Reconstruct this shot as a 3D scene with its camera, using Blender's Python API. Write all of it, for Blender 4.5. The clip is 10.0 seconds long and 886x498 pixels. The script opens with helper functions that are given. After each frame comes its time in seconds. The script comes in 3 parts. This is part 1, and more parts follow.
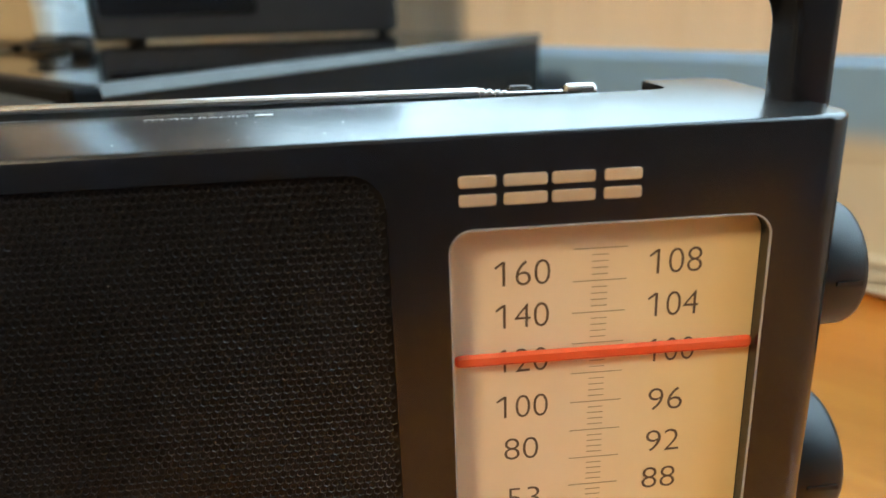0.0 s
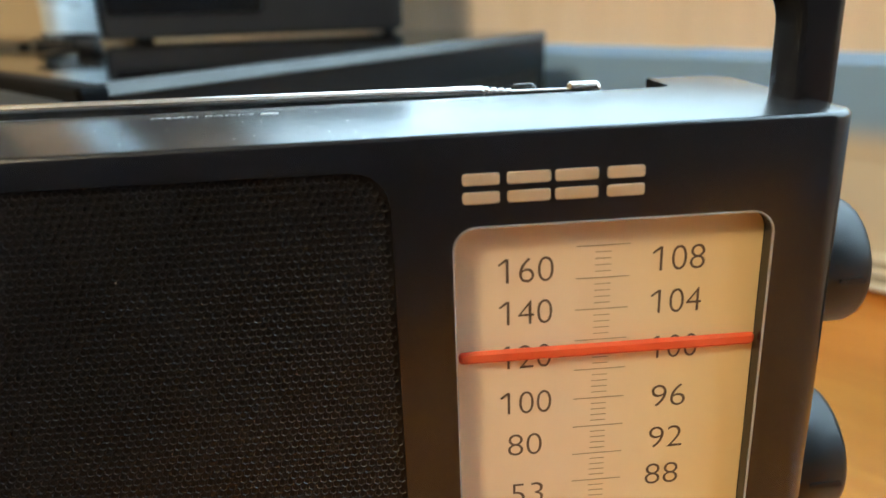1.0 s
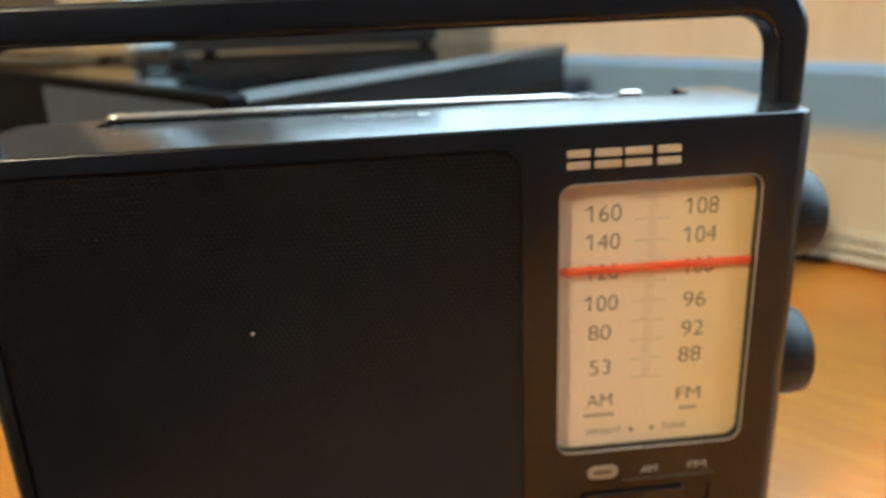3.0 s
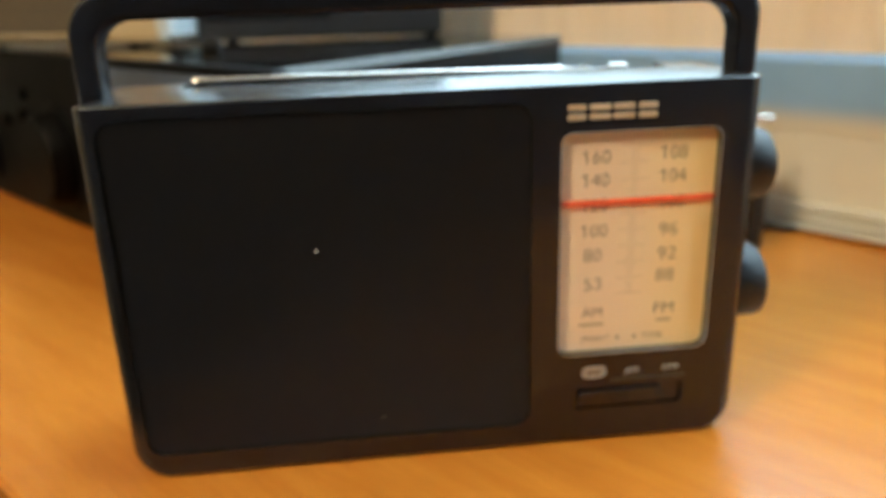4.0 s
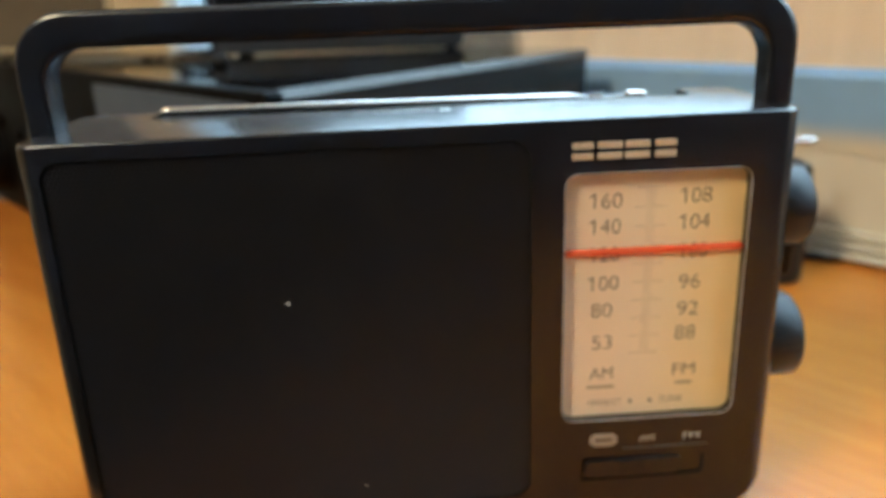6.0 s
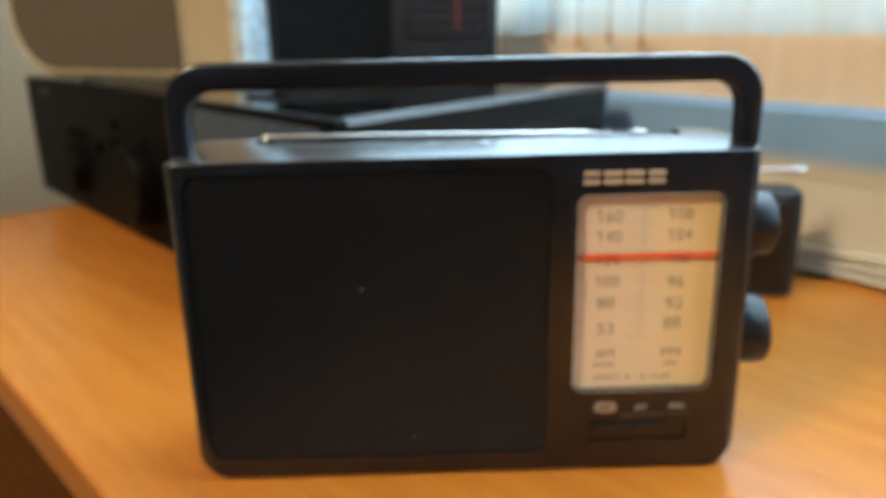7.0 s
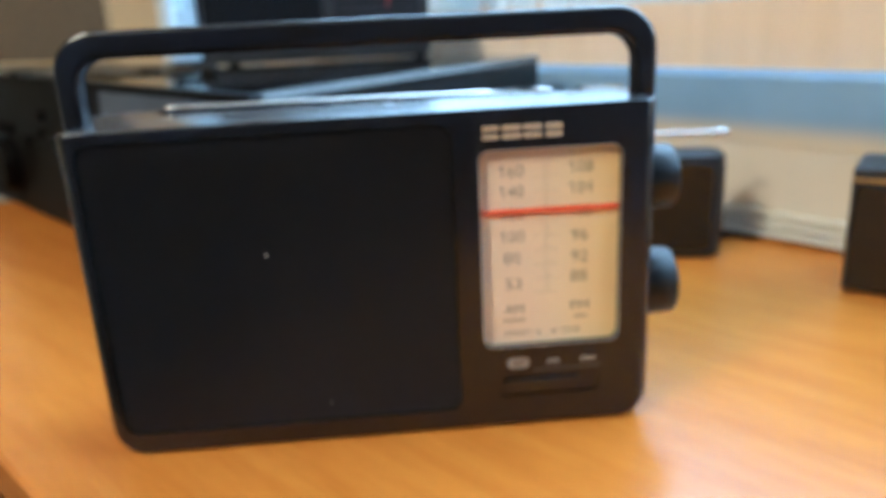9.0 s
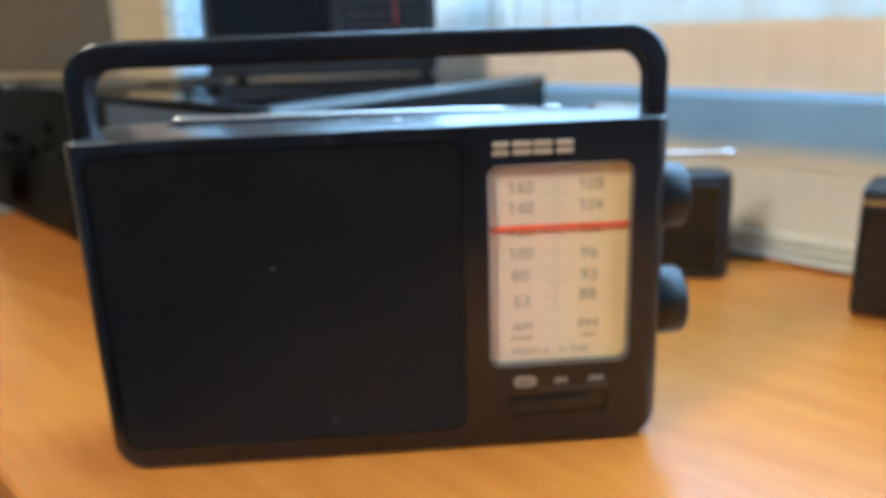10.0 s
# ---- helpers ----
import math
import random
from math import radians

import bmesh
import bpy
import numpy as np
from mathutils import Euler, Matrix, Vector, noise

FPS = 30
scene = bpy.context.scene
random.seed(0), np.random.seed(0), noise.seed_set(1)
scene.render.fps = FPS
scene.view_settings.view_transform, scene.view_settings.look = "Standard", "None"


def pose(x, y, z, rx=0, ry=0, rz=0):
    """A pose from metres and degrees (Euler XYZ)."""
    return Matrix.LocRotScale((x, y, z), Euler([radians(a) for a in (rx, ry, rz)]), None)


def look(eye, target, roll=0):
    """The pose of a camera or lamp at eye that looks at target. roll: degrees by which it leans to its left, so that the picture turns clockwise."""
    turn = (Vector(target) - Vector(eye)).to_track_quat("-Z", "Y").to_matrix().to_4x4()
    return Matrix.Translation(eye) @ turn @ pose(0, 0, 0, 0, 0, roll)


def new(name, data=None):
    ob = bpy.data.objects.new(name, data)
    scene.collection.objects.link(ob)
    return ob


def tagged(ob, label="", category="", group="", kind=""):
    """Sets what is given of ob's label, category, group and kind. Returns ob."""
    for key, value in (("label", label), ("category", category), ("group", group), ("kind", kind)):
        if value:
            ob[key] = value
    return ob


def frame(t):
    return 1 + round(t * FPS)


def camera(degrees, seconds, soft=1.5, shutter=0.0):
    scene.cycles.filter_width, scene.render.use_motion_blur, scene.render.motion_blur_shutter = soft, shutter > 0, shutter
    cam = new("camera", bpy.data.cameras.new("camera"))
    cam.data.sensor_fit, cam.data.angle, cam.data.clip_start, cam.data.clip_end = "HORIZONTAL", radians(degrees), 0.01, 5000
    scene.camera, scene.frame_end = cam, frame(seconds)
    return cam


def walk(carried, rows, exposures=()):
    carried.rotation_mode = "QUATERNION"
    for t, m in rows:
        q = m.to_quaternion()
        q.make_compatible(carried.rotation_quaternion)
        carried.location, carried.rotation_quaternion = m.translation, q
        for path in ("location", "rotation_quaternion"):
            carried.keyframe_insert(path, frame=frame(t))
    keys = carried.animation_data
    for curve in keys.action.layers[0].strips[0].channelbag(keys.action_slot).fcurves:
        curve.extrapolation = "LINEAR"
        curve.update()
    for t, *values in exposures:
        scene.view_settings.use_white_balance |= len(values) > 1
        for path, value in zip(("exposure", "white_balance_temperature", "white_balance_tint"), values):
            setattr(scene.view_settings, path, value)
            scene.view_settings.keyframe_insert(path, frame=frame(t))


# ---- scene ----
cam = camera(60.9, 10.0, soft=1.5)
cam.data.dof.use_dof = True
cam.data.dof.focus_distance = 0.165
cam.data.dof.aperture_fstop = 10.5
# t, eye, target, roll
PATH = [
    (0, (0.1630, -0.1352, 0.1780), (0.3230, 1.7535, -0.4602), -2.03),
    (0.5, (0.1627, -0.1355, 0.1777), (0.3313, 1.7557, -0.4507), -1.74),
    (1, (0.1633, -0.1363, 0.1782), (0.3073, 1.7521, -0.4646), -2.18),
    (1.5, (0.1631, -0.1361, 0.1778), (0.3089, 1.7529, -0.4629), -2.51),
    (2, (0.1547, -0.1411, 0.1825), (0.3074, 1.7552, -0.4346), -1.61),
    (2.5, (0.1389, -0.1624, 0.1914), (0.2958, 1.7252, -0.4507), -1.33),
    (2.7, (0.1330, -0.1810, 0.1900), (0.2770, 1.7110, -0.4430), -2.2),
    (3.8, (0.0960, -0.2770, 0.1930), (0.3090, 1.6070, -0.4430), -1.8),
    (4, (0.1010, -0.2770, 0.1860), (0.2930, 1.6100, -0.4490), -1.8),
    (4.5, (0.1020, -0.2690, 0.1880), (0.2800, 1.6220, -0.4380), -2.0),
    (5, (0.1110, -0.2500, 0.2020), (0.2280, 1.6400, -0.4410), -0.5),
    (5.5, (0.1230, -0.2440, 0.1940), (0.2020, 1.6540, -0.4330), -1.7),
    (5.7, (0.1250, -0.2410, 0.1910), (0.2220, 1.6570, -0.4310), -2.1),
    (6.8, (0.1080, -0.2910, 0.2010), (0.1630, 1.6100, -0.4170), -1.4),
    (7, (0.1115, -0.3147, 0.2085), (0.1451, 1.5992, -0.3711), -1.09),
    (7.5, (0.1350, -0.3150, 0.1920), (0.2060, 1.5780, -0.4470), -1.7),
    (8, (0.1380, -0.3120, 0.1840), (0.2190, 1.5840, -0.4460), -2.6),
    (8.5, (0.1400, -0.3200, 0.1900), (0.2220, 1.5770, -0.4370), -3.0),
    (9, (0.1390, -0.3210, 0.1940), (0.2550, 1.5830, -0.4070), -2.8),
    (9.5, (0.1390, -0.3210, 0.1940), (0.2510, 1.5870, -0.3950), -2.5),
    (10, (0.1360, -0.3180, 0.1920), (0.2520, 1.6010, -0.3620), -2.0),
]
EXPOSURES = [(0.0, 0.27, 6000, 10), (2.5, 0.29, 5900, 10), (4.0, 0.33, 6150, 10), (4.5, 0.28, 5800, 10), (5.0, 0.26, 5700, 10), (5.5, 0.26, 5700, 10), (7.0, 0.31, 5800, 10), (8.0, 0.41, 5800, 10),
             (8.5, 0.48, 5230, 10), (9.0, 0.51, 4920, 10), (9.5, 0.51, 4780, 10), (10.0, 0.48, 4780, 10)]
walk(cam, [(t, look(eye, target, roll)) for t, eye, target, roll in PATH], EXPOSURES)

# ---- world and lights ----
world = bpy.data.worlds.new("sky")
scene.world = world
world.use_nodes = True
sky = world.node_tree.nodes.new("ShaderNodeTexSky")
sky.sky_type = "NISHITA"
sky.sun_disc = False
sky.sun_elevation, sky.sun_rotation = radians(38), radians(40)
world.node_tree.links.new(sky.outputs[0], world.node_tree.nodes["Background"].inputs[0])
world.node_tree.nodes["Background"].inputs[1].default_value = 0.1


def area_lamp(name, m, sx, sy, watts, colour):
    lamp = bpy.data.lights.new(name, "AREA")
    lamp.shape, lamp.size, lamp.size_y = "RECTANGLE", sx, sy
    lamp.energy, lamp.color = watts, colour
    ob = new(name, lamp)
    ob.matrix_world = m
    return ob


WALL_P, WALL_A = Vector((0.452, 0.270, 0)), 128.0          # foot of the back wall on the desk, and its direction
WALL_D = Vector((math.cos(radians(WALL_A)), math.sin(radians(WALL_A)), 0))
WALL_N = Vector((WALL_D.y, -WALL_D.x, 0)) * 1.0               # points away from the room
if WALL_N.x < 0:
    WALL_N = -WALL_N
window_mid = WALL_P + WALL_D * -0.18 + WALL_N * 0.24 + Vector((0, 0, 0.87))
area_lamp("window_daylight", look(window_mid, window_mid - WALL_N), 1.85, 1.14, 122.0, (0.62, 0.86, 1.0))
area_lamp("ceiling_lamp_glow", look((-1.15, -0.95, 1.66), (0.2, 0.0, 0.1)), 0.44, 0.44, 44.5, (1.0, 0.77, 0.45))


# ---- materials ----
def material(name, base, rough=0.5, metal=0.0, second=None, scale=30.0, stretch=(1, 1, 1), bump=0.0, bump_scale=400.0,
             rough_var=0.0, spec=0.5, contrast=(0.35, 0.65), fine=None, turn=0.0):
    """Two-scale noise colour, roughness variation and fine relief."""
    m = bpy.data.materials.new(name)
    m.use_nodes = True
    nt, p = m.node_tree, m.node_tree.nodes["Principled BSDF"]
    p.inputs["Base Color"].default_value = (*base, 1)
    p.inputs["Roughness"].default_value = rough
    p.inputs["Metallic"].default_value = metal
    p.inputs["Specular IOR Level"].default_value = spec
    tc = nt.nodes.new("ShaderNodeTexCoord")
    mp = nt.nodes.new("ShaderNodeMapping")
    mp.inputs["Scale"].default_value = stretch
    mp.inputs["Rotation"].default_value = (0, 0, radians(turn))
    nt.links.new(tc.outputs["Object"], mp.inputs[0])
    big = nt.nodes.new("ShaderNodeTexNoise")
    big.inputs["Scale"].default_value = scale
    big.inputs["Detail"].default_value = 6
    nt.links.new(mp.outputs[0], big.inputs[0])
    if second:
        ramp = nt.nodes.new("ShaderNodeValToRGB")
        ramp.color_ramp.elements[0].position, ramp.color_ramp.elements[1].position = contrast
        ramp.color_ramp.elements[0].color, ramp.color_ramp.elements[1].color = (*base, 1), (*second, 1)
        nt.links.new(big.outputs[0], ramp.inputs[0])
        out = ramp.outputs[0]
        if fine:
            small = nt.nodes.new("ShaderNodeTexNoise")
            small.inputs["Scale"].default_value = fine[0]
            small.inputs["Detail"].default_value = 4
            nt.links.new(mp.outputs[0], small.inputs[0])
            mix = nt.nodes.new("ShaderNodeMix")
            mix.data_type, mix.blend_type = "RGBA", "MULTIPLY"
            mix.inputs["Factor"].default_value = fine[1]
            nt.links.new(out, mix.inputs[6])
            nt.links.new(small.outputs[0], mix.inputs[7])
            out = mix.outputs[2]
        nt.links.new(out, p.inputs["Base Color"])
    if rough_var:
        mr = nt.nodes.new("ShaderNodeMapRange")
        mr.inputs["To Min"].default_value, mr.inputs["To Max"].default_value = rough - rough_var, rough + rough_var
        nt.links.new(big.outputs[0], mr.inputs[0])
        nt.links.new(mr.outputs[0], p.inputs["Roughness"])
    if bump:
        bn = nt.nodes.new("ShaderNodeTexNoise")
        bn.inputs["Scale"].default_value = bump_scale
        bn.inputs["Detail"].default_value = 3
        nt.links.new(tc.outputs["Object"], bn.inputs[0])
        b = nt.nodes.new("ShaderNodeBump")
        b.inputs["Strength"].default_value = bump
        b.inputs["Distance"].default_value = 0.0004
        nt.links.new(bn.outputs[0], b.inputs["Height"])
        nt.links.new(b.outputs[0], p.inputs["Normal"])
    return m


black = material("black_plastic", (0.0060, 0.0061, 0.0074), 0.22, second=(0.009, 0.0090, 0.0106), scale=40, rough_var=0.03, spec=0.62)
black.node_tree.nodes["Principled BSDF"].inputs["Sheen Weight"].default_value = 0.04
black.node_tree.nodes["Principled BSDF"].inputs["Sheen Roughness"].default_value = 0.4
grille_black = material("grille_plastic", (0.0080, 0.0080, 0.0090), 0.36, second=(0.0105, 0.0102, 0.0113), scale=60, rough_var=0.05, spec=0.26)
knob_black = material("knob_rubber", (0.007, 0.007, 0.0075), 0.42, second=(0.010, 0.010, 0.010), scale=60, bump=0.1, bump_scale=2500, rough_var=0.05)
dark_hole = material("dark_recess", (0.006, 0.006, 0.006), 0.6, second=(0.01, 0.01, 0.01), scale=80)
paper = material("dial_paper", (0.80, 0.63, 0.43), 0.5, second=(0.77, 0.59, 0.39), scale=25, bump=0.03, bump_scale=900, rough_var=0.05)


def second_tone(m, axis, start, end, tint, blend):
    """A second colour that comes in along one axis of the object."""
    nt = m.node_tree
    base = nt.nodes["Principled BSDF"].inputs["Base Color"]
    sep, tc = nt.nodes.new("ShaderNodeSeparateXYZ"), nt.nodes.new("ShaderNodeTexCoord")
    ramp, mix = nt.nodes.new("ShaderNodeMapRange"), nt.nodes.new("ShaderNodeMix")
    ramp.interpolation_type = "SMOOTHSTEP"
    ramp.inputs["From Min"].default_value, ramp.inputs["From Max"].default_value = start, end
    mix.data_type, mix.blend_type = "RGBA", blend
    mix.inputs[7].default_value = (*tint, 1)
    nt.links.new(tc.outputs["Object"], sep.inputs[0])
    nt.links.new(sep.outputs[axis], ramp.inputs[0])
    nt.links.new(ramp.outputs[0], mix.inputs["Factor"])
    nt.links.new(base.links[0].from_socket, mix.inputs[6])
    nt.links.new(mix.outputs[2], base)


second_tone(paper, 0, 0.190, 0.242, (1.0, 0.98, 0.70), "MULTIPLY")      # the paper is yellower towards its outer edge
rim_clear = material("rim_plastic", (0.42, 0.40, 0.38), 0.2, second=(0.36, 0.34, 0.33), scale=60)
ink = material("print_ink", (0.115, 0.070, 0.042), 0.6, second=(0.14, 0.09, 0.055), scale=300)
ink_soft = material("tick_ink", (0.36, 0.26, 0.15), 0.6, second=(0.42, 0.31, 0.18), scale=300)
needle_red = material("needle_red", (0.90, 0.16, 0.05), 0.5, second=(0.95, 0.22, 0.08), scale=90)
pointer_red = material("pointer_red", (0.30, 0.03, 0.015), 0.5, second=(0.24, 0.025, 0.01), scale=80)
_nt = needle_red.node_tree
_mix, _tr = _nt.nodes.new("ShaderNodeMixShader"), _nt.nodes.new("ShaderNodeBsdfTransparent")
_tr.inputs[0].default_value = (1.0, 0.45, 0.25, 1)
_mix.inputs[0].default_value = 0.48
_nt.links.new(_nt.nodes["Principled BSDF"].outputs[0], _mix.inputs[1])
_nt.links.new(_tr.outputs[0], _mix.inputs[2])
_nt.links.new(_mix.outputs[0], _nt.nodes["Material Output"].inputs[0])
gold = material("mark_gold", (0.62, 0.50, 0.34), 0.4, metal=0.35, second=(0.55, 0.43, 0.29), scale=120)
chrome = material("antenna_chrome", (0.80, 0.76, 0.72), 0.22, metal=1.0, second=(0.70, 0.64, 0.58), scale=80, stretch=(0.2, 3, 3), rough_var=0.06)
print_dim = material("print_dim", (0.085, 0.080, 0.075), 0.55, second=(0.07, 0.066, 0.062), scale=300)
print_pale = material("print_pale", (0.62, 0.60, 0.56), 0.5, second=(0.5, 0.48, 0.45), scale=600)
pill_cream = material("pill_cream", (0.34, 0.29, 0.23), 0.5, second=(0.30, 0.25, 0.19), scale=300)
dust_mat = material("dust", (0.75, 0.72, 0.67), 0.9, second=(0.55, 0.52, 0.48), scale=900)
wood = material("desk_wood", (0.60, 0.215, 0.026), 0.26, second=(0.51, 0.165, 0.017), scale=9, stretch=(1.0, 9.0, 6.0), rough_var=0.025,
                contrast=(0.30, 0.72), fine=(60, 0.20), bump=0.03, bump_scale=500, turn=46.4)
wood_edge = material("desk_edge_wood", (0.42, 0.17, 0.04), 0.4, second=(0.32, 0.115, 0.025), scale=12, stretch=(1, 8, 8), fine=(80, 0.3), turn=46.4)
gloss_black = material("receiver_black", (0.005, 0.0055, 0.006), 0.045, second=(0.008, 0.008, 0.009), scale=20, rough_var=0.015, spec=0.8)
alu = material("edge_aluminium", (0.060, 0.060, 0.056), 0.46, metal=0.3, second=(0.050, 0.050, 0.047), scale=60, rough_var=0.05)
satin_black = material("receiver_satin", (0.006, 0.0065, 0.0075), 0.22, second=(0.009, 0.0095, 0.010), scale=50, bump=0.05, bump_scale=2000)
panel_black = material("panel_black", (0.0018, 0.0018, 0.0022), 0.46, second=(0.003, 0.0027, 0.0027), scale=30, spec=0.05, rough_var=0.04)
radio_black = material("old_radio_black", (0.017, 0.018, 0.020), 0.36, second=(0.021, 0.022, 0.024), scale=40, rough_var=0.06)
window_dark = material("dial_window_dark", (0.02, 0.022, 0.026), 0.15, second=(0.03, 0.03, 0.035), scale=40)
# blue-grey that stands in for a bluish reflection in the receiver's panel
panel_reflection_blue = material("panel_reflection_blue", (0.045, 0.065, 0.105), 0.30, second=(0.038, 0.055, 0.090), scale=30, rough_var=0.05)
cream = material("cream_case", (0.50, 0.385, 0.23), 0.30, second=(0.45, 0.34, 0.20), scale=14, rough_var=0.06, bump=0.03, bump_scale=700)
cloth = material("brown_speaker_cloth", (0.115, 0.088, 0.057), 0.9, second=(0.085, 0.064, 0.042), scale=300, stretch=(1, 1, 1), bump=0.5, bump_scale=1600)
# pale tone that carries window light on the cream radio's end
end_light_silver = material("end_light_silver", (0.66, 0.72, 0.74), 0.28, metal=0.25, second=(0.60, 0.66, 0.68), scale=40, rough_var=0.05)
brass = material("brass_line", (0.62, 0.44, 0.18), 0.3, metal=0.9, second=(0.5, 0.35, 0.14), scale=90)
# bluish window light put into the unseen walls' colour, for reflections in the radio
wall_bluish = material("wall_bluish", (0.115, 0.145, 0.190), 0.7, second=(0.10, 0.125, 0.165), scale=6, bump=0.25, bump_scale=220)
low_paint = material("low_wall_paint", (0.66, 0.63, 0.54), 0.6, second=(0.60, 0.575, 0.50), scale=9, bump=0.15, bump_scale=260)
blue_strip = material("blue_grey_strip", (0.25, 0.43, 0.70), 0.4, second=(0.22, 0.385, 0.63), scale=14, bump=0.1, bump_scale=300)
second_tone(blue_strip, 2, 0.102, 0.080, (0.66, 0.63, 0.54), "MIX")      # the blue passes into the wall's cream towards the lower edge
side_paint = material("side_wall_paint", (0.34, 0.255, 0.155), 0.75, second=(0.30, 0.225, 0.137), scale=5, bump=0.25, bump_scale=200)
floor_mat = material("floor_dark", (0.05, 0.035, 0.025), 0.6, second=(0.03, 0.02, 0.015), scale=12, fine=(90, 0.4))
ceiling_paint = material("ceiling_paint", (0.55, 0.52, 0.47), 0.8, second=(0.51, 0.48, 0.43), scale=4, bump=0.2, bump_scale=200)
cord_grey = material("cord_grey", (0.30, 0.30, 0.28), 0.8, second=(0.24, 0.24, 0.22), scale=200)
tassel_orange = material("tassel_orange", (0.60, 0.34, 0.14), 0.8, second=(0.5, 0.27, 0.1), scale=300)
cable_black = material("cable_black", (0.010, 0.010, 0.010), 0.75, second=(0.016, 0.016, 0.016), scale=90, spec=0.2)
lamp_white = material("lamp_white", (0.8, 0.78, 0.72), 0.5, second=(0.75, 0.72, 0.66), scale=20)


def backlit_cloth(name, dark, light, through_part):
    """Thin cloth that lets daylight through, with upright threads."""
    m = bpy.data.materials.new(name)
    m.use_nodes = True
    nt = m.node_tree
    p = nt.nodes["Principled BSDF"]
    p.inputs["Roughness"].default_value = 0.9
    tr = nt.nodes.new("ShaderNodeBsdfTranslucent")
    no = nt.nodes.new("ShaderNodeTexNoise")
    no.inputs["Scale"].default_value = 45
    no.inputs["Detail"].default_value = 5
    tc = nt.nodes.new("ShaderNodeTexCoord")
    mp = nt.nodes.new("ShaderNodeMapping")
    mp.inputs["Scale"].default_value = (1, 1, 0.12)
    ra = nt.nodes.new("ShaderNodeValToRGB")
    ra.color_ramp.elements[0].position, ra.color_ramp.elements[1].position = 0.3, 0.7
    ra.color_ramp.elements[0].color, ra.color_ramp.elements[1].color = (*dark, 1), (*light, 1)
    mx = nt.nodes.new("ShaderNodeMixShader")
    mx.inputs[0].default_value = through_part
    for a, b in ((tc.outputs["Object"], mp.inputs[0]), (mp.outputs[0], no.inputs[0]), (no.outputs[0], ra.inputs[0]), (ra.outputs[0], tr.inputs[0]),
                 (ra.outputs[0], p.inputs["Base Color"]), (p.outputs[0], mx.inputs[1]), (tr.outputs[0], mx.inputs[2]),
                 (mx.outputs[0], nt.nodes["Material Output"].inputs[0])):
        nt.links.new(a, b)
    return m


sheer = backlit_cloth("sheer_curtain", (0.68, 0.71, 0.71), (0.74, 0.765, 0.76), 0.42)
hem_cloth = backlit_cloth("hem_cloth", (0.80, 0.63, 0.46), (0.85, 0.68, 0.51), 0.15)

glow = bpy.data.materials.new("daylight_backdrop")
glow.use_nodes = True
_p = glow.node_tree.nodes["Principled BSDF"]
_p.inputs["Base Color"].default_value = (0, 0, 0, 1)
_p.inputs["Emission Color"].default_value = (0.85, 0.93, 1.0, 1)
_p.inputs["Emission Strength"].default_value = 1.5

lamp_glow = bpy.data.materials.new("lamp_glow")
lamp_glow.use_nodes = True
_p = lamp_glow.node_tree.nodes["Principled BSDF"]
_p.inputs["Emission Color"].default_value = (1.0, 0.75, 0.45, 1)
_p.inputs["Emission Strength"].default_value = 4.0


# ---- mesh helpers ----
def finish(bm, name, mat, smooth=35):
    bmesh.ops.recalc_face_normals(bm, faces=bm.faces)
    me = bpy.data.meshes.new(name)
    bm.to_mesh(me)
    bm.free()
    return dress(me, mat, smooth)


def dress(me, mat, smooth=35):
    me.materials.clear()
    me.materials.append(mat)
    if smooth:
        me.polygons.foreach_set("use_smooth", [True] * len(me.polygons))
        me.set_sharp_from_angle(angle=radians(smooth))
    return me


def part(name, data, mat, parent, label="", smooth=35, m=None):
    """One mesh object under a thing or a part."""
    me = finish(data, name, mat, smooth) if isinstance(data, bmesh.types.BMesh) else data
    ob = new(name, me)
    ob.parent = parent
    if m is not None:
        ob.matrix_basis = m
    return tagged(ob, label) if label else ob


def thing(name, m, label, category, group="", kind=""):
    ob = new(name)
    ob.empty_display_size = 0.02
    ob.matrix_basis = m
    return tagged(ob, label, category, group, kind)


def structure(name, bm, mat, label, category, m=None, smooth=0):
    ob = new(name, finish(bm, name, mat, smooth))
    if m is not None:
        ob.matrix_basis = m
    return tagged(ob, label, category, kind="structure")


def ring(x0, x1, y0, y1, r, n=6):
    """Points of a rounded rectangle, counter-clockwise."""
    r = max(min(r, (x1 - x0) / 2 - 1e-6, (y1 - y0) / 2 - 1e-6), 1e-6)
    pts = []
    for cx, cy, a0 in ((x1 - r, y0 + r, -90), (x1 - r, y1 - r, 0), (x0 + r, y1 - r, 90), (x0 + r, y0 + r, 180)):
        for i in range(n + 1):
            a = radians(a0 + 90 * i / n)
            pts.append((cx + r * math.cos(a), cy + r * math.sin(a)))
    return pts


def loft(bm, sections):
    """Skin closed rings of equal length, with end caps."""
    rows = [[bm.verts.new(p) for p in s] for s in sections]
    n = len(rows[0])
    for a, b in zip(rows, rows[1:]):
        for i in range(n):
            bm.faces.new((a[i], a[(i + 1) % n], b[(i + 1) % n], b[i]))
    bm.faces.new(rows[0][::-1])
    bm.faces.new(rows[-1])
    return bm


def slab_z(x0, x1, y0, y1, z0, z1, r=0.001, bevel=0.0005, n=4):
    """Upright rounded block with bevelled top and bottom."""
    s = []
    for z, i in ((z0, bevel), (z0 + bevel, 0), (z1 - bevel, 0), (z1, bevel)):
        s.append([(x, y, z) for x, y in ring(x0 + i, x1 - i, y0 + i, y1 - i, r - i * 0.5, n)])
    return loft(bmesh.new(), s)


